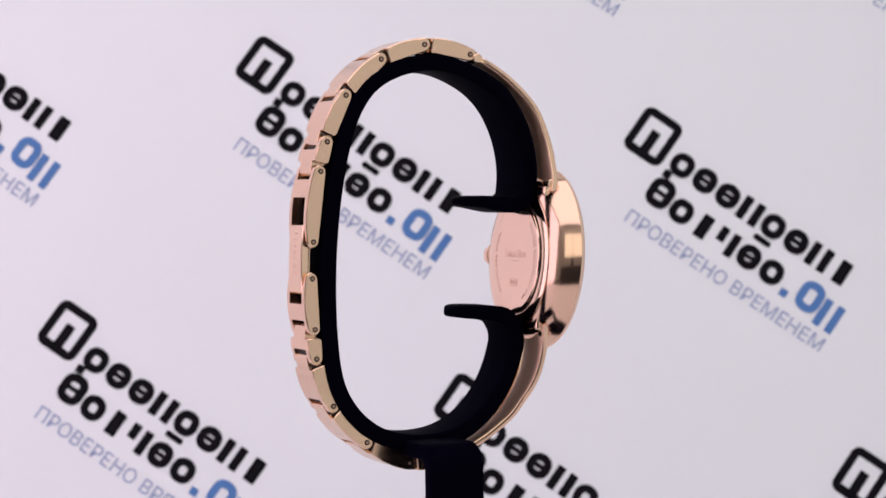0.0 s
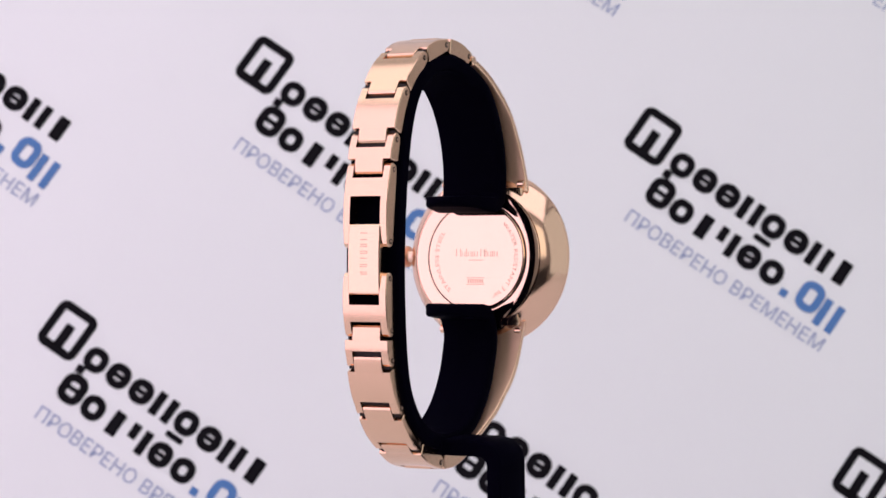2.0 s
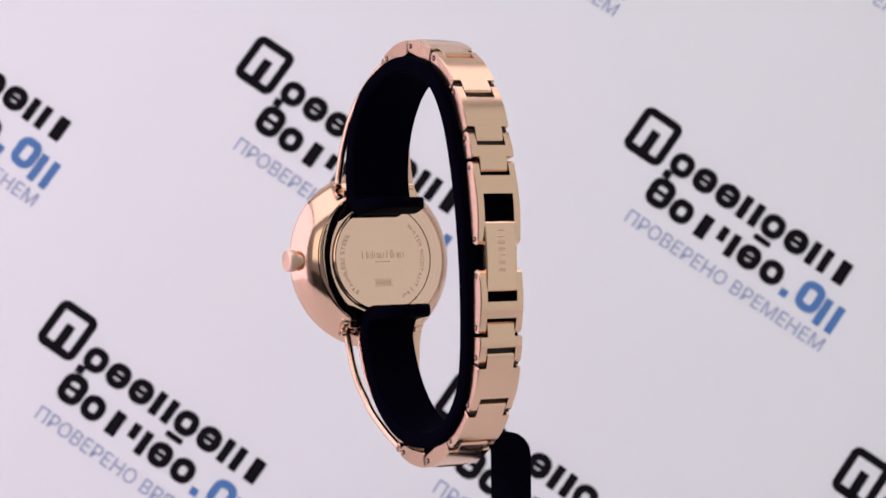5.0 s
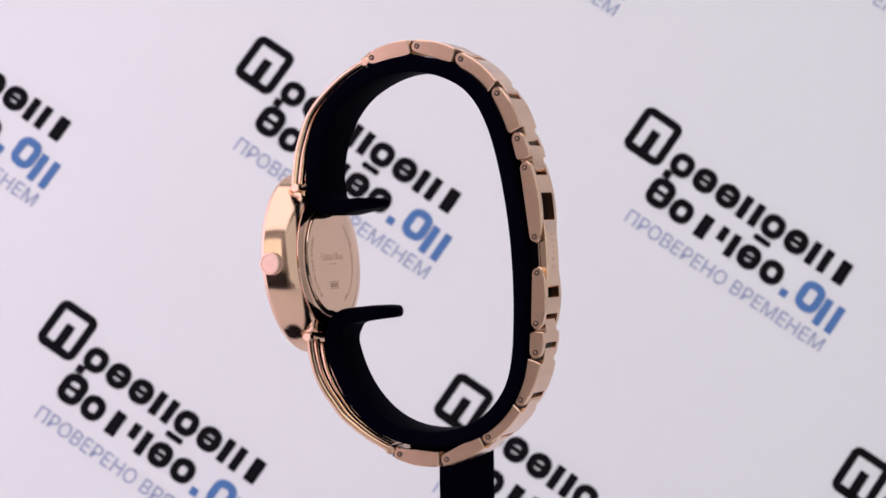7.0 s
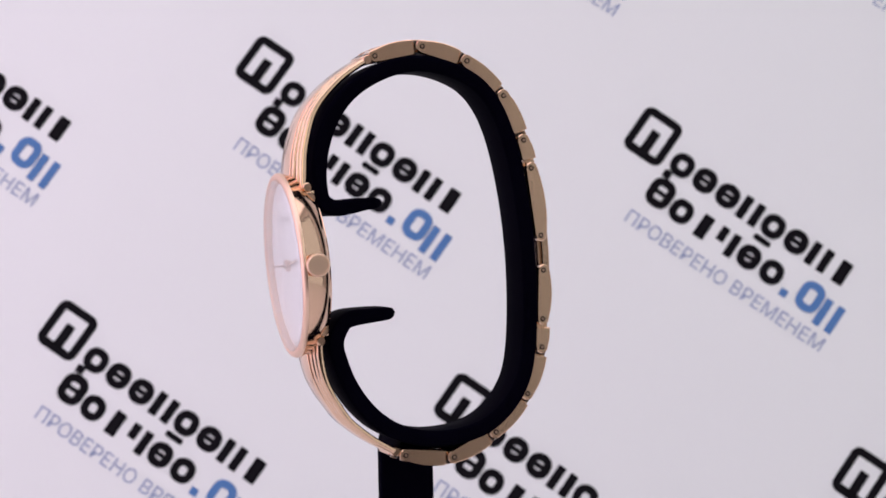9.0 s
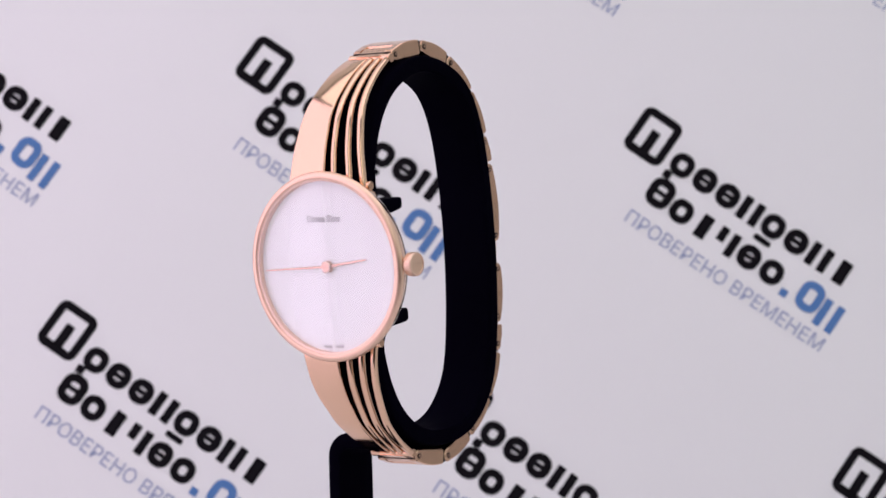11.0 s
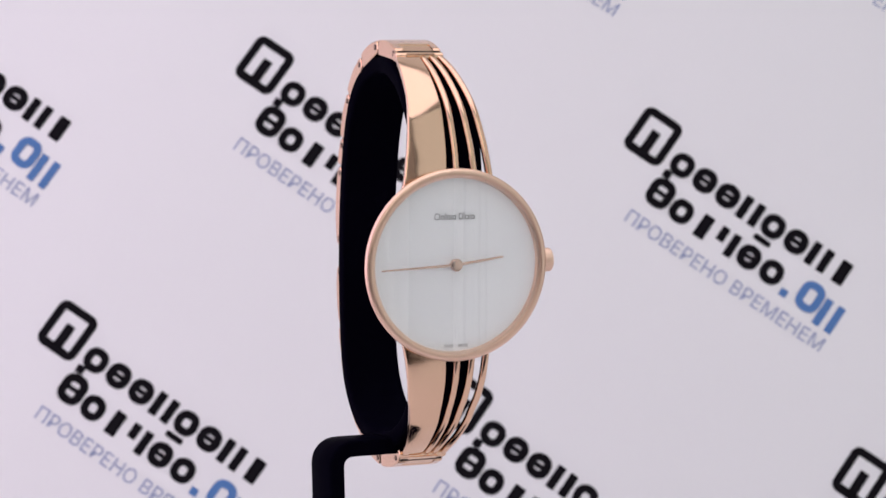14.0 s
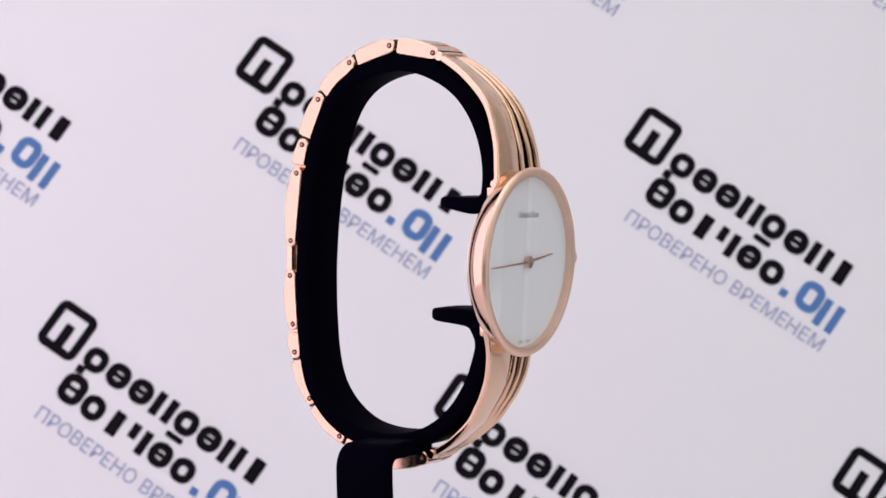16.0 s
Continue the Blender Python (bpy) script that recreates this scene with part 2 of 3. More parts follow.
def rounded(bm, x0, x1, y0, y1, r, z=0.0, hole=None):
    """A flat rounded rectangle, with an optional smaller one cut out (wall thickness)."""
    def loop(a0, a1, b0, b1, rad):
        out = []
        for cx, cy, s in ((a1 - rad, b1 - rad, 0), (a0 + rad, b1 - rad, 90), (a0 + rad, b0 + rad, 180), (a1 - rad, b0 + rad, 270)):
            for k in range(5):
                a = radians(s + 22.5 * k)
                out.append(bm.verts.new((cx + rad * math.cos(a), cy + rad * math.sin(a), z)))
        return out
    outer = loop(x0, x1, y0, y1, r)
    if hole is None:
        bm.faces.new(outer)
        return
    inner = loop(x0 + hole, x1 - hole, y0 + hole, y1 - hole, max(0.2, r - hole))
    for k in range(len(outer)):
        j = (k + 1) % len(outer)
        bm.faces.new((outer[k], outer[j], inner[j], inner[k]))


def plain_shapes(bm, x0, x1, y0, y1, kinds, ink=2.5):
    """Plain shapes in place of letters: o a ring, b a barred ring, i a pair of bars, y a pair with a short first bar, l one broad bar."""
    pitch = (x1 - x0 + 0.9) / len(kinds)
    for k, kind in enumerate(kinds):
        a = x0 + k * pitch
        w = pitch - 0.9
        if kind in "ob":
            rounded(bm, a, a + w, y0, y1, min(3.4, w * 0.46), 0, ink * 0.92)
            if kind == "b":
                mid = (y0 + y1) / 2
                rounded(bm, a + ink * 0.8, a + w - ink * 0.8, mid - 0.75, mid + 0.75, 0.2)
        elif kind == "y":
            rounded(bm, a + 0.2, a + 0.2 + ink, (y0 + y1) / 2 - 1.0, y1, 0.3)
            rounded(bm, a + w - ink - 0.2, a + w - 0.2, y0, y1, 0.3)
        elif kind == "i":
            rounded(bm, a + 0.2, a + 0.2 + ink, y0, y1, 0.3)
            rounded(bm, a + w - ink - 0.2, a + w - 0.2, y0, y1, 0.3)
        else:
            rounded(bm, a + 1.9, a + w - 1.9, y0, y1, 0.4)


def backdrop():
    board = tagged(new("backdrop"), "white printed board with repeated black and blue emblems and a slogan", "backdrop", "", "structure")
    # board axes: x along, y up, z towards the watch
    lean, yaw = radians(LEAN), radians(YAW)
    ex = Vector((math.cos(yaw), math.sin(yaw), 0))
    ey = Vector((-math.sin(yaw) * math.sin(lean), math.cos(yaw) * math.sin(lean), math.cos(lean)))
    m = Matrix((ex, ey, ex.cross(ey))).transposed().to_4x4()
    board.matrix_world = Matrix.Translation((0, FAR, HUB_Z)) @ m
    bm = bmesh.new()
    box(bm, -400, 420, -111, 480, -4, 0, 0.4)
    part("board", bm, PAPER, board)
    emblem = bmesh.new()
    rounded(emblem, -14.85, -0.95, 10.55, 26.45, 2.8, 0, 2.65)
    rounded(emblem, -9.3, -6.2, 12.5, 20.4, 0.3)
    rounded(emblem, -12.1, -9.3, 12.6, 13.4, 0.1)
    black = bmesh.new()
    plain_shapes(black, 1.0, 68.4, 12.0, 19.9, "obbiobil", 2.75)
    rounded(black, 1.1, 3.8, 9.6, 12.3, 0.3)
    rounded(black, 35.4, 41.4, 9.3, 11.2, 0.6)
    plain_shapes(black, 0.0, 8.3, -0.2, 9.6, "b", 2.9)
    plain_shapes(black, 8.9, 50.2, -0.4, 7.5, "olybo", 2.75)
    blue = bmesh.new()
    rounded(blue, 51.7, 54.2, -1.0, 1.5, 0.3)
    plain_shapes(blue, 56.6, 64.6, -1.1, 8.9, "o", 2.75)
    plain_shapes(blue, 64.9, 72.2, -2.6, 6.8, "i", 2.5)
    slogan = text_mesh("ПРОВЕРЕНО ВРЕМЕНЕМ", 72.6, 4.7)
    for v in slogan.verts:
        v.co += Vector((-0.6, -9.2, 0))
    marks = [("emblem", emblem, INK_BLACK, "black rounded emblem"), ("black_print", black, INK_BLACK, "black printed bars"),
             ("blue_print", blue, INK_BLUE, "blue printed bars"), ("slogan", slogan, INK_GREYBLUE, "grey-blue printed slogan")]
    made = [(part(n, b, mt, board, lb, 0), n) for n, b, mt, lb in marks]
    spots = []
    for i in range(-5, 7):
        for j in range(-5, 6):
            c = FIRST + i * STEP_A + j * STEP_B
            if -180 < c.x < 330 and -70 < c.y < 460 or (i, j) in ((-1, 0), (0, 1), (1, 1), (2, 1), (0, 2)):
                spots.append(c)
    for k, c in enumerate(spots):
        mm = Matrix.Translation((c.x * MM, c.y * MM, 0.0002)) @ pose(0, 0, 0, 0, 0, TILT)
        for ob, n in made:
            if k:
                o = ob.copy()
                scene.collection.objects.link(o)
                ob = o
            ob.matrix_basis = mm


room()
table()
camcorder()
sideboard()
softbox("large black softbox with a pinkish light on a stand", PINK_AT, PINK_W, BOX_H, 12)
softbox("large black softbox with a cool light on a stand", COOL_AT, COOL_W, BOX_H, 33)
backdrop()

# ---------------------------------------------------------------- the stand
WATCH_AT = pose(-0.002655, 0, HUB_Z, 0, -0.403, 0)


def stand():
    ob = tagged(new("watch_stand"), "matt black plastic C-shaped watch stand on a bent post", "watch stand")
    path = spline([(-6.4, 11.15), (-7.0, 11.1), (-8.2, 11.05), (-10.5, 10.95), (-14.0, 10.45), (-16.9, 10.35), (-18.9, 11.7), (-19.48, 14.31), (-19.65, 16.63), (-19.08, 21.66), (-17.53, 25.63), (-15.12, 30.15), (-10.93, 33.59), (-4.19, 36.46), (0.61, 36.95), (7.33, 35.46), (12.51, 32.45), (15.17, 28.19), (17.3, 23.68), (18.82, 17.13), (20.34, 8.65), (21.15, -1.21), (21.17, -10.9), (20.57, -19.57), (19.11, -23.72), (16.73, -27.15), (13.61, -30.05), (9.85, -31.85), (6.17, -32.59), (3.0, -32.86), (-0.64, -32.68), (-4.34, -31.79), (-8.02, -29.85), (-11.2, -27.01), (-13.86, -23.32), (-15.82, -19.17), (-16.73, -14.72), (-15.9, -11.9), (-14.3, -10.2), (-10.5, -9.6), (-6.0, -9.3), (-5.0, -9.25), (-4.4, -9.2)], 4)
    for _ in range(14):
        path[26:-26] = [(a + 2 * b + c) / 4 for a, b, c in zip(path[25:], path[26:-26], path[27:])]
    path = [Vector((q.x - 0.25 * min(1.0, max(0.0, (q.x - 11) / 7)), q.y)) for q in path]
    n = len(path) - 1

    run = [0.0]
    for a, b in zip(path, path[1:]):
        run.append(run[-1] + (b - a).length)

    def to_end(s):
        e = run[min(n, round(s * n))]
        return min(e, run[-1] - e)

    def thick(s):
        body = 2.95 - 0.15 * max(0.0, 1 - ((s - 0.48) / 0.16) ** 2)
        slim = 1 - (0.42 if s < 0.5 else 0.26) * max(0.0, 1 - to_end(s) / 9.0)
        return body * slim * max(0.12, math.sqrt(1 - (1 - min(1.0, to_end(s) / 2.4)) ** 2))

    def plan(s, reach):
        """Share of the width that is left towards the rounded ends."""
        return math.sqrt(max(0.05, 1 - (1 - min(1.0, to_end(s) / reach)) ** 2))

    def left(s):
        return -5.0 * plan(s, 5.0) + (1.3 if s < 0.5 else 0.7) * max(0.0, 1 - to_end(s) / 9.0)

    def right(s):
        return 5.5 * plan(s, 5.0)
    bm = bmesh.new()
    ribbon(bm, path, left, right, thick, 0.55)
    for v in bm.verts:
        front, back, high = min(1.0, max(0.0, -v.co.y / 14)), min(1.0, max(0.0, v.co.y / 14)), min(1.0, max(0.0, v.co.z / 10))
        v.co.x *= 1 + front * high * (0.26 if v.co.x < 0 else 0.14) + (0.05 * back if v.co.x > 0 else 0)
        v.co.x += 0.15 - 0.017 * v.co.y + 0.009 * v.co.z
    part("loop", bm, BLACK, ob)
    # the arm runs sideways out of the loop's foot and bends down into the post
    arc = [(0.0, -33.5), (-11.5, -33.5)]
    for k in range(1, 9):
        a = radians(90 + 90 * k / 8)
        arc.append((-12.5 + 3.2 * math.cos(a), -36.7 + 3.2 * math.sin(a)))
    arc += [(-15.7, -60.0), (-15.7, -HUB_Z * 1000 + 3.0)]
    bm = bmesh.new()
    p2 = [Vector(q) for q in arc]
    ribbon(bm, p2, lambda s: -3.5, lambda s: 7.0, 2.9, 0.5)
    bmesh.ops.transform(bm, matrix=Matrix(((0, 1, 0, 0), (1, 0, 0, 0), (0, 0, 1, 0), (0, 0, 0, 1))), verts=bm.verts)
    part("post", bm, BLACK, ob)
    bm = bmesh.new()
    lathe(bm, [(0, -HUB_Z * 1000), (25, -HUB_Z * 1000), (25, -HUB_Z * 1000 + 2.4), (24.4, -HUB_Z * 1000 + 3.0), (0, -HUB_Z * 1000 + 3.0)], 64)
    part("foot_plate", bm, BLACK, ob)
    return ob


# ---------------------------------------------------------------- the watch
PINS = [(-7.99, 38.06), (1.10, 39.82), (9.71, 37.11), (16.69, 30.60), (20.47, 22.27), (21.83, 17.00), (23.47, 4.38), (23.83, -2.17),
        (23.48, -11.31), (23.26, -16.59), (20.21, -25.23), (13.83, -32.14), (5.58, -36.42), (-3.76, -35.63)]
HALF_W, TONGUE = 4.4, 2.95
CASE = Matrix.Translation((0, -23.6, 0)) @ Matrix.Rotation(radians(-1.4), 4, "Z") @ Matrix.Rotation(radians(4.5), 4, "X") @ Matrix.Rotation(radians(90), 4, "X")


def chord(a, b):
    a, b = Vector(a), Vector(b)
    t = (b - a).normalized()
    n = Vector((t.y, -t.x))
    if n.dot((a + b) / 2 - Vector((0, 0))) < 0:
        n = -n
    return a, t, n, (b - a).length


def strip(bm, prof, frame2, x0, x1, soft_lo=0.0, soft_hi=0.0):
    """Extrude a side profile of (along, outward) from x0 to x1, with a chamfer at either side."""
    a, t, n = frame2
    c = Vector((sum(p[0] for p in prof) / len(prof), sum(p[1] for p in prof) / len(prof)))
    def ring(x, inset):
        out = []
        for s, d in prof:
            k = Vector([q - math.copysign(min(inset, abs(q - m)), q - m) for q, m in ((s, c.x), (d, c.y))])
            q = a + t * k.x + n * k.y
            out.append((x, q.x, q.y))
        return out
    loops = []
    if soft_lo:
        loops.append(ring(x0, soft_lo))
    loops.append(ring(x0 + soft_lo, 0))
    loops.append(ring(x1 - soft_hi, 0))
    if soft_hi:
        loops.append(ring(x1, soft_hi))
    rings(bm, loops)


def arch(s0, s1, length, top, bow):
    """Points of a bowed outer face from s0 to s1."""
    return [(s, top + bow * (1 - (2 * s / length - 1) ** 2)) for s in [s0 + (s1 - s0) * k / 6 for k in range(7)]]


def rounded_end(s, top, low, sign):
    r, m = (top - low) / 2, (top + low) / 2
    return [(s + sign * r * math.sin(radians(a)), m + r * math.cos(radians(a))) for a in range(0, 181, 30)]


def link(watch, a, b):
    """A bracelet link with its pinned, forked end at a and its tongue towards b."""
    o, t, n, length = chord(a, b)
    fr, top, low, bow = (o, t, n), 1.2, -1.25, 0.065 * length
    shoulder, end = length - 1.55, length + 0.95
    face = [(q, top + bow * (1 - (2 * q / length - 1) ** 2)) for q in [1.7 + (shoulder - 1.8) * k / 8 for k in range(9)]]
    heel = [(0.3, top + 0.02), (1.0, top + bow * (1 - (2 / length - 1) ** 2) * 0.9)]
    side = rounded_end(0.0, top, low, -1)[::-1] + heel + face + [(shoulder, top - 0.15), (shoulder, low + 0.25), (shoulder - 0.3, low)]
    bm = bmesh.new()
    for x0, x1, lo, hi in ((-HALF_W, -TONGUE, 0.16, 0.0), (TONGUE, HALF_W, 0.0, 0.16)):
        strip(bm, side, fr, x0, x1, lo, hi)
    strip(bm, [(1.55, low + 0.1), (1.55, top - 0.1)] + face + [(shoulder + 0.05, top - 0.1), (shoulder + 0.05, low + 0.1)], fr, -TONGUE, TONGUE)
    tip = [(shoulder - 0.1, low + 0.3), (shoulder - 0.1, face[-1][1] - 0.005), (shoulder + 0.6, face[-1][1] - 0.03), (end - 0.3, top - 0.02), (end, top - 0.35), (end, low + 0.5), (end - 0.3, low + 0.3)]
    strip(bm, tip, fr, -TONGUE + 0.14, TONGUE - 0.14, 0.08, 0.08)
    ob = part("bracelet_link", bm, SATIN, watch, "", 24)
    pin_pair(ob, a)
    # dark filler sunk into the hinge gap to paint its shade
    bm = bmesh.new()
    strip(bm, [(-1.5, low + 0.35), (-1.5, top - 0.55), (1.7, top - 0.5), (1.7, low + 0.35)], fr, -HALF_W + 0.35, HALF_W - 0.35)
    part("gap_filler", bm, RECESS_DARK, ob, "dark filler painting the shade in the gap between links")
    return ob


def pin_pair(owner, a):
    for sign in (-1, 1):
        m = Matrix.Translation((sign * (HALF_W + 0.03), a[0], a[1])) @ Matrix.Rotation(radians(90 * sign), 4, "Y")
        # flat dark disc draws the shaded hole around each pin head
        bm = bmesh.new()
        lathe(bm, [(0, -0.6), (0.50, -0.6), (0.50, 0.04), (0.44, 0.06), (0.0, 0.06)], 16, m)
        part("pin", bm, RECESS_DARK, owner, "dark disc painting the shaded hole round a pin")
        bm = bmesh.new()
        lathe(bm, [(0, 0.04), (0.29, 0.04), (0.25, 0.10), (0.0, 0.11)], 12, m)
        part("pin_head", bm, PIN_STEEL, owner, "small bronze pin head")


def clasp(watch):
    p5, p6, p7, p8 = PINS[5:9]
    o, t, n, length = chord(p5, p6)
    top, low = 1.25, -1.05
    bow = 0.7
    side = rounded_end(0.0, top, low, -1)[::-1] + arch(0.3, length - 0.3, length, top, bow) + rounded_end(length, top, low, 1)
    upper = new("clasp")
    upper.parent = watch
    tagged(upper, "folding rose gold clasp with a raised cover")
    bm = bmesh.new()
    for x0, x1, lo, hi in ((-HALF_W - 0.05, -3.05, 0.16, 0.0), (3.05, HALF_W + 0.05, 0.0, 0.16)):
        strip(bm, side, (o, t, n), x0, x1, lo, hi)
    mid = [(1.5, low + 0.3), (1.5, top + 0.0)] + arch(1.6, 4.9, length, top, bow) + [(5.0, top + 0.1), (5.0, low + 0.3)]
    strip(bm, mid, (o, t, n), -3.07, 3.07)
    arm = part("upper_arm", bm, SATIN, upper, "", 24)
    o, t, n, length = chord(p7, p8)
    side = rounded_end(0.0, top, low, -1)[::-1] + arch(0.3, length - 0.3, length, top, 0.55) + rounded_end(length, top, low, 1)
    bm = bmesh.new()
    for x0, x1, lo, hi in ((-HALF_W - 0.05, -3.05, 0.16, 0.0), (3.05, HALF_W + 0.05, 0.0, 0.16)):
        strip(bm, side, (o, t, n), x0, x1, lo, hi)
    mid = [(4.4, low + 0.3), (4.4, top + 0.3)] + arch(4.5, 7.5, length, top, 0.55) + [(7.6, top), (7.6, low + 0.3)]
    strip(bm, mid, (o, t, n), -3.07, 3.07)
    low_arm = part("lower_arm", bm, SATIN, upper, "", 24)
    for who, a in ((arm, p6), (arm, p5), (low_arm, p7), (low_arm, p8)):
        pin_pair(who, a)
    # the cover bridges the gap between both arms
    o, t, n, length = chord((23.1, 7.5), (23.6, -5.1))
    prof = [(0, 0.6), (0.15, 1.6)] + [(s, 1.8 + 0.3 * (1 - (2 * s / length - 1) ** 2)) for s in [0.4 + (length - 0.8) * k / 8 for k in range(9)]] + [(length - 0.15, 1.6), (length, 0.6)]
    bm = bmesh.new()
    strip(bm, prof, (o, t, n), -3.2, 3.2, 0.2, 0.2)
    cover = part("cover", bm, GOLD, upper, "polished raised clasp cover", 24)
    bm = bmesh.new()
    y = 1.6
    for w in (1.0, 0.7, 0.2, 0.7, 0.2, 0.7, 1.0, 0.2, 0.8, 0.2, 0.7):
        top_h = lambda s: 1.815 + 0.3 * (1 - (2 * s / length - 1) ** 2)
        bm.faces.new([bm.verts.new((x, *(o + t * s + n * top_h(s)))) for x, s in ((-0.7, y), (0.7, y), (0.7, y + 0.16), (-0.7, y + 0.16))])
        y += w + 0.15
    part("engraved_bars", bm, ENGRAVED, cover, "faint engraved bars", 0)
    bm = bmesh.new()
    strip(bm, [(2.5, 0.0), (2.5, 1.2), (length - 2.5, 1.2), (length - 2.5, 0.0)], (o, t, n), -2.4, 2.4, 0.15, 0.15)
    part("hinge_block", bm, SATIN, upper, "inner hinge of the clasp")
    return upper


def bangle(watch, upper):
    if upper:
        path = spline([(-22.2, 12.6), (-22.8, 14.5), (-22.65, 17.6), (-22.35, 20.6), (-21.65, 23.6), (-20.7, 26.6), (-19.25, 29.2), (-16.9, 31.9), (-14.05, 34.45), (-11.3, 36.3), (-9.6, 37.2)], 6)
        left, bars = (-9.5, -4.6), ((1.1, 0.45), (4.8, 2.05), (7.9, 3.7))
        right = (-1.0, -0.2)
    else:
        path = spline([(-20.1, -11.9), (-20.3, -13.7), (-20.2, -16.7), (-19.4, -20.6), (-17.95, -23.8), (-16.6, -25.9), (-14.75, -28.5), (-12.4, -30.6), (-9.6, -32.65), (-5.9, -34.75)], 6)
        left, bars = (-9.7, -4.2), ((1.55, 0.6), (4.7, 2.1), (7.6, 4.0))
        right = (-1.0, -0.3)

    def ease(pair, p=1.02):
        return lambda s: pair[1] + (pair[0] - pair[1]) * (1 - s ** p)
    ob = new("bangle")
    ob.parent = watch
    tagged(ob, "curved rose gold bangle half with a plate and three bars")
    bm = bmesh.new()
    ribbon(bm, path, ease(left), ease(right), 1.15, 0.3)
    plate = part("plate", bm, GOLD, ob, "wide polished curved plate")
    plate.data.materials.append(BRUSHED)
    for f in plate.data.polygons:
        if f.normal.y * f.center.y + f.normal.z * f.center.z < -0.3 * math.hypot(f.center.y, f.center.z):
            f.material_index = 1
    for q in bars:
        bm = bmesh.new()
        f = ease(q)
        ribbon(bm, path, lambda s: f(s) - 0.62, lambda s: f(s) + 0.62, 1.25, 0.5)
        part("bar", bm, GOLD, ob, "thin polished curved bar")
    # barrel at the link end, cross piece at the case end
    y, z = path[-1]
    bm = bmesh.new()
    m = Matrix.Translation((-4.75, y + 0.2, z + (0.15 if upper else -0.1))) @ Matrix.Rotation(radians(90), 4, "Y")
    lathe(bm, [(0, 0), (0.75, 0), (0.9, 0.15), (0.9, 9.1), (0.75, 9.25), (0, 9.25)], 20, m)
    part("barrel", bm, GOLD, ob)
    o, t, n, run = chord((y, z), PINS[0] if upper else PINS[13])
    bm = bmesh.new()
    strip(bm, [(-0.4, -0.75), (-0.4, 0.9), (run + 0.9, 1.08), (run + 1.3, 0.8), (run + 1.3, -0.6), (run + 0.9, -0.85)], (o, t, n), -TONGUE + 0.14, TONGUE - 0.14, 0.08, 0.08)
    part("tongue", bm, SATIN, ob, "flat tongue held by the first link", 24)
    y, z = path[0]
    bm = bmesh.new()
    box(bm, -8.7, 7.5, y - 0.1, y + 1.5, z - 1.7 if upper else z - 1.0, z + 1.0 if upper else z + 1.7, 0.3)
    part("cross_piece", bm, GOLD, ob)
    return ob


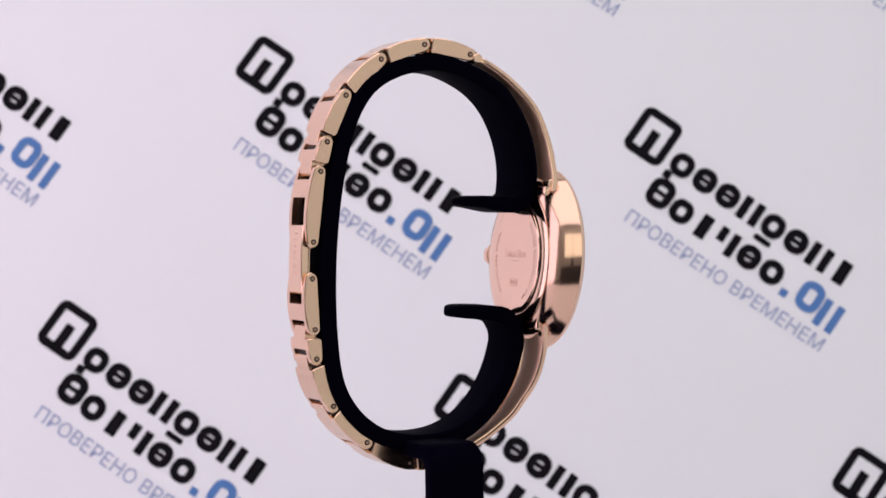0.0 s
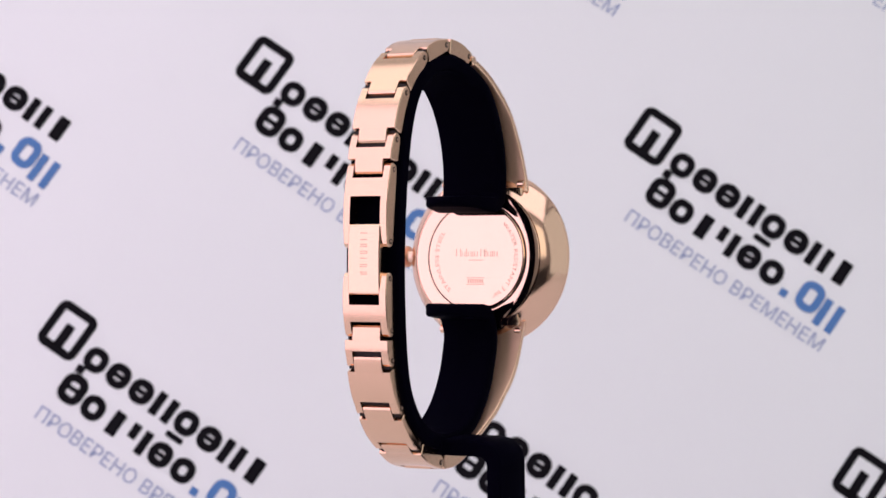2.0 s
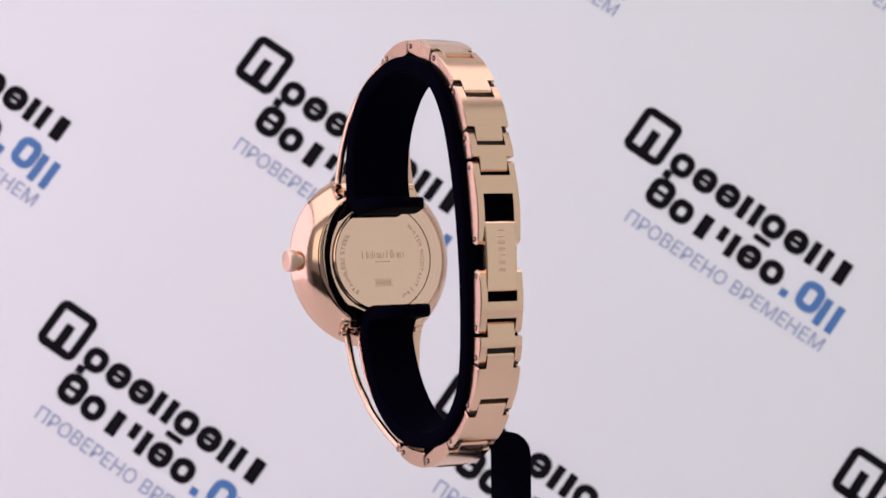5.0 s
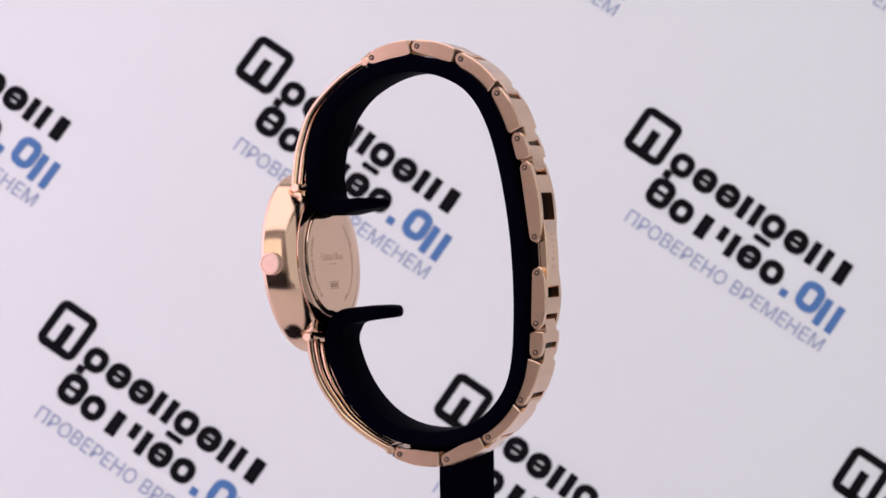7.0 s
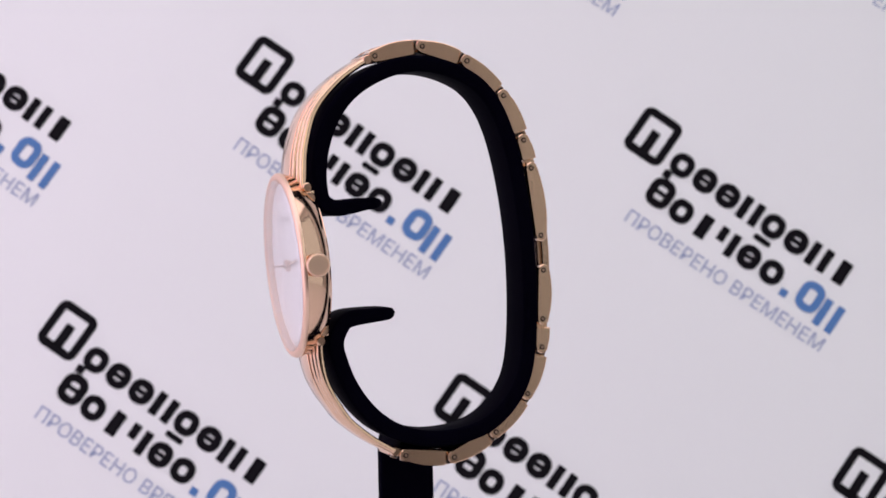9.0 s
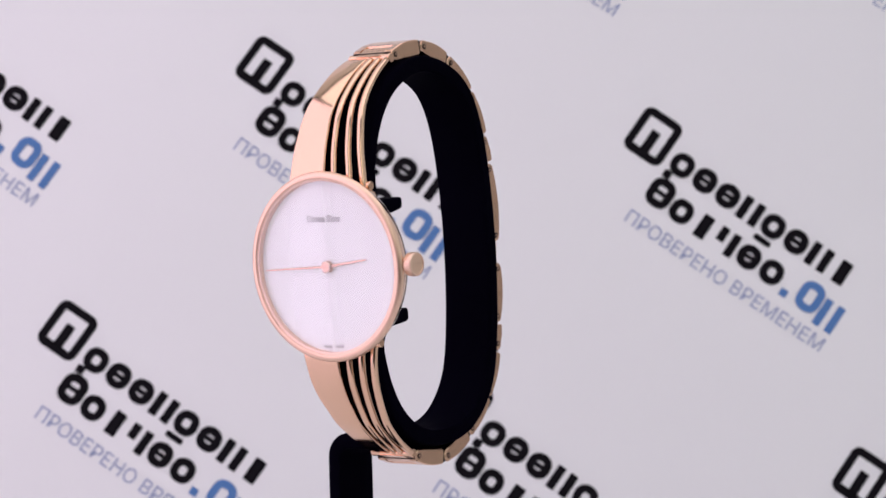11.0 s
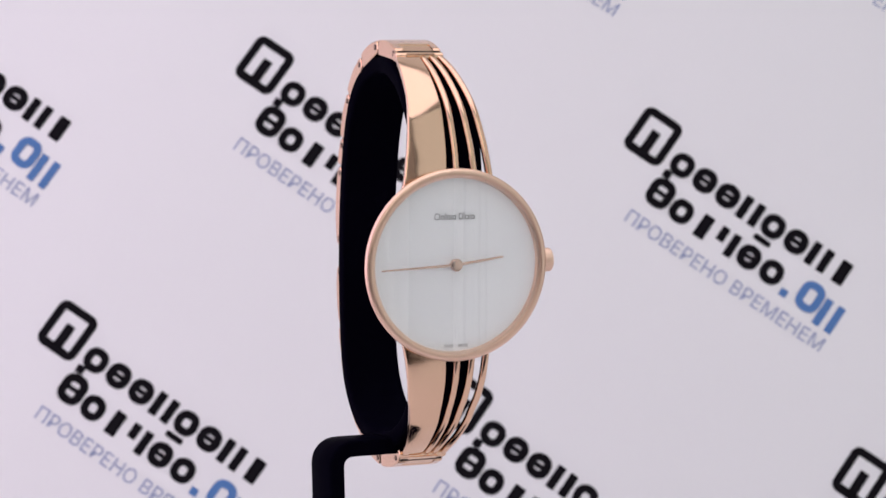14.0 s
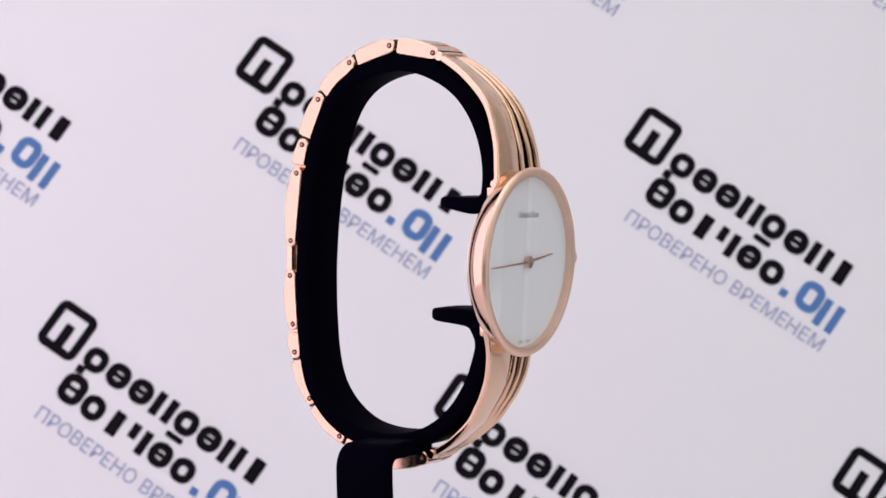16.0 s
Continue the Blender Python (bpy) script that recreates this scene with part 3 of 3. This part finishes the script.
def case(watch):
    body = bmesh.new()
    # height runs from the wrist (negative) to the crystal (positive); 0 is the level of the watch hands
    flank = [(13.45 * (1 - q) ** 2 + 31.9 * q * (1 - q) + 17.02 * q * q, -4.2 * (1 - q) ** 2 - 5.8 * q * (1 - q) + 0.6 * q * q) for q in [k / 18 for k in range(19)]]
    lathe(body, [(12.0, -3.9), (13.32, -3.9), *flank, (15.6, 0.6), (15.6, -1.0), (12.0, -1.1)], 128, CASE)
    case_ob = part("case", body, CASE_GOLD, watch, "round polished rose gold watch case")
    bm = bmesh.new()
    lathe(bm, [(15.3, 0.1), (15.35, 1.2), (15.75, 1.3), (15.8, 1.48), (15.95, 1.56), (16.5, 1.5), (16.85, 1.28), (17.04, 0.95), (17.04, 0.62), (16.8, 0.58), (15.62, 0.58), (15.62, 0.1)], 128, CASE)
    part("bezel", bm, BEZEL, case_ob, "rounded satin rose gold bezel")
    # dark ring laid in the case back's groove to paint its shade
    bm = bmesh.new()
    lathe(bm, [(10.36, -4.7), (10.64, -4.5), (10.64, -4.3), (10.36, -4.3)], 96, CASE)
    part("groove_shade", bm, RECESS_DARK, case_ob, "thin dark ring painting the shade in the case back groove")
    bm = bmesh.new()
    lathe(bm, [(0, -4.95), (9.95, -4.95), (10.15, -4.95), (10.35, -4.85), (10.42, -4.6), (10.42, -4.35), (10.6, -4.35), (10.62, -4.5), (10.8, -4.55), (11.0, -4.55), (13.1, -4.48), (13.3, -4.4), (13.3, -3.6), (0, -3.6)], 96, CASE)
    back = part("case_back", bm, BACK, case_ob, "polished engraved rose gold case back")
    bm = bmesh.new()
    lathe(bm, [(0, -0.6), (15.5, -0.6), (15.5, 0.2), (0, 0.2)], 96, CASE)
    dial = part("dial", bm, DIAL, watch, "white watch dial with faint upright bands")
    bm = bmesh.new()
    lathe(bm, [(0, 1.32), (15.74, 1.32), (15.74, 1.62), (15.45, 1.84), (15.3, 1.84), (0, 1.84)], 96, CASE)
    glass = part("crystal", bm, GLASS, watch, "flat clear watch crystal", 20)
    glass.visible_shadow = False
    # maker's mark as plain bars, small print as bars
    x, flat = -4.0, CASE @ Matrix.Translation((0, 8.0, 0.43))
    bm = bmesh.new()
    for w, hh in ((1.0, 1.15), (0.72, 0.78), (0.13, 1.25), (0.62, 0.78), (0.13, 0.78), (0.62, 0.78), (0.0, 0), (0.75, 1.15), (0.13, 1.25), (0.72, 0.78), (0.13, 0.78), (0.62, 0.78)):
        if not w:
            x += 0.2
        elif w < 0.3:
            rounded(bm, x, x + w, 0, hh, 0.04)
        else:
            rounded(bm, x, x + w, 0, hh, 0.36 * min(w, hh), 0, 0.13)
        x += w + 0.16
    bmesh.ops.transform(bm, matrix=flat, verts=bm.verts)
    part("maker_mark", bm, GREY_INK, dial, "thin grey printed rings and bars", 0)
    for words, x0 in (("SWISS", -2.2), ("MADE", 0.55)):
        bm = text_mesh(words, 1.75, 0.55)
        bmesh.ops.transform(bm, matrix=CASE @ Matrix.Translation((x0, -14.6, 0.43)), verts=bm.verts)
        part("dial_print", bm, GREY_INK, dial, "tiny grey print", 0)
    # hands
    for name, ang, l0, l1, w0, w1, h in (("minute_hand", 182.4, -0.4, 14.0, 0.26, 0.14, 0.95), ("hour_hand", 7.6, -0.4, 9.0, 0.30, 0.16, 0.7)):
        bm = bmesh.new()
        m = CASE @ Matrix.Rotation(radians(ang), 4, "Z")
        loops = [[m @ Vector(q) for q in ((l, -w, h), (l, w, h), (l, w * 0.6, h + 0.12), (l, -w * 0.6, h + 0.12))] for l, w in ((l0, w0), (l1, w1))]
        rings(bm, loops)
        part(name, bm, HAND, watch, "slim rose gold watch hand")
    bm = bmesh.new()
    lathe(bm, [(0, 0.3), (1.1, 0.3), (1.1, 1.05), (0.95, 1.2), (0, 1.24)], 32, CASE)
    part("hand_hub", bm, HAND, watch, "round rose gold hub of the hands")
    # crown
    bm = bmesh.new()
    m = CASE @ Matrix.Translation((0, 0.15, -1.2)) @ Matrix.Rotation(radians(90), 4, "Y")
    prof = [(0, 15.6), (1.2, 15.6), (1.2, 16.95), (1.9, 17.0), (2.08, 17.12), (2.12, 17.75), (2.12, 18.4), (2.0, 18.66), (1.86, 18.74), (1.7, 18.74), (1.64, 18.6), (0, 18.6)]
    loops = []
    for k in range(160):
        a = 2 * math.pi * k / 160
        rib = 1.0 if k % 4 < 2 else 0.975
        loops.append([m @ Vector((r * (rib if r > 2.05 else 1) * math.cos(a), r * (rib if r > 2.05 else 1) * math.sin(a), h)) for r, h in prof])
    rings(bm, loops, closed=True)
    bmesh.ops.remove_doubles(bm, verts=bm.verts, dist=1e-5)
    crown = part("crown", bm, BEZEL, case_ob, "ribbed rose gold winding crown")
    bm = bmesh.new()
    for ang, off in ((35, 0.0), (-40, 0.1), (80, 0.35)):
        mm = m @ Matrix.Rotation(radians(ang), 4, "Z")
        stroke = ((-1.25, off - 0.13), (1.2, off - 0.13), (1.2, off + 0.13), (-1.25, off + 0.13))
        rings(bm, [[mm @ Vector((x, y, h)) for x, y in stroke] for h in (18.58, 18.615)])
    part("crown_mark", bm, BEZEL, crown, "raised plain strokes", 0)
    # lugs with their pins
    for x in (-8.6, 7.4):
        for sgn in (1, -1):
            bm = bmesh.new()
            z = 12.1 if sgn > 0 else -11.7
            y = -22.0 if sgn > 0 else -20.1
            side = Matrix.Translation((x - 0.2, y, z)) @ Matrix.Rotation(radians(90), 4, "Y")
            lathe(bm, [(0, 0), (1.05, 0), (1.25, 0.2), (1.25, 1.4), (1.05, 1.6), (0, 1.6)], 24, side)
            box(bm, x - 0.1, x + 1.3, y - 1.9, y, z - 0.85, z + 0.85, 0.25)
            collar = Matrix.Translation((x - 0.15, y - 0.25, z + 2.0 * sgn)) @ Matrix.Rotation(radians(90), 4, "Y")
            lathe(bm, [(0, 0), (0.7, 0), (0.85, 0.15), (0.85, 1.35), (0.7, 1.5), (0, 1.5)], 20, collar)
            lug = part("lug", bm, GOLD, case_ob)
            bm = bmesh.new()
            s2 = 1 if x > 0 else -1
            m = Matrix.Translation((x + (1.4 if x > 0 else -0.2), y, z)) @ Matrix.Rotation(radians(90 * s2), 4, "Y")
            lathe(bm, [(0, -0.5), (0.6, -0.5), (0.6, 0.05), (0.4, 0.08), (0.35, 0.0), (0, 0.0)], 16, m)
            part("lug_pin", bm, PIN_STEEL, lug)
    engraving(back)
    return case_ob


def engraving(back):
    """Circular and straight engraving on the case back, read from behind."""
    flip = CASE @ Matrix.Rotation(radians(180), 4, "Y")
    h = 4.965
    for words, a_mid, span in (("WATER RESISTANT 3 bar", -8, 112), ("STAINLESS STEEL", 188, 84)):
        bm = text_mesh(words, math.radians(span) * 8.6, 0.85)
        total = math.radians(span) * 8.6
        for v in bm.verts:
            a = radians(a_mid + span / 2 - span * v.co.x / total)
            r = 8.2 + v.co.y
            v.co = flip @ Vector((r * math.cos(a), r * math.sin(a), h))
        part("engraved_print", bm, ENGRAVED, back, "engraved small capitals", 0)
    bm = bmesh.new()
    x = -4.4
    for w, hh in ((1.05, 1.5), (0.75, 1.0), (0.2, 1.5), (0.75, 1.0), (0.2, 1.0), (0.75, 1.0), (0.0, 0), (0.95, 1.5), (0.2, 1.5), (0.8, 1.0), (0.2, 1.0), (0.75, 1.0)):
        if not w:
            x += 0.4
            continue
        for xx in ((x, x + w - 0.16) if w > 0.3 else (x,)):
            bm.faces.new([bm.verts.new(flip @ Vector(q)) for q in ((xx, 0, h), (xx + 0.16, 0, h), (xx + 0.16, hh, h), (xx, hh, h))])
        x += w + 0.2
    bm.faces.new([bm.verts.new(flip @ Vector(q)) for q in ((-1.6, -0.75, h), (1.6, -0.75, h), (1.6, -0.6, h), (-1.6, -0.6, h))])
    for y0, y1, x0, x1 in ((-5.4, -5.28, -2.0, 2.0), (-4.12, -4.0, -2.0, 2.0)):
        bm.faces.new([bm.verts.new(flip @ Vector(q)) for q in ((x0, y0, h), (x1, y0, h), (x1, y1, h), (x0, y1, h))])
    for k in range(7):
        x0 = -1.7 + 0.5 * k
        bm.faces.new([bm.verts.new(flip @ Vector(q)) for q in ((x0, -5.1, h), (x0 + 0.3, -5.1, h), (x0 + 0.3, -4.3, h), (x0, -4.3, h))])
    part("engraved_bars", bm, ENGRAVED, back, "engraved plain bars", 0)


def watch_build():
    ob = tagged(new("wristwatch"), "rose gold bangle wristwatch with a white dial on a black stand", "watch")
    case(ob)
    bangle(ob, True)
    bangle(ob, False)
    for k in range(0, 5):
        link(ob, PINS[k], PINS[k + 1])
    clasp(ob)
    for k in range(13, 8, -1):
        link(ob, PINS[k], PINS[k - 1])
    return ob


stand_ob = stand()
watch_ob = watch_build()


# ---------------------------------------------------------------- what moves
def turn(t):
    s = (t - 8) / 8
    return -92.5 + 19.202 * (t - 8) - 0.048 * s * s - 0.257 * s ** 3


def motions():
    rows = [(0.5 * k, pose(0, 0, 0, 0, 0, turn(0.5 * k)) @ WATCH_AT) for k in range(33)]
    walk(watch_ob, rows)
    walk(stand_ob, rows)


motions()
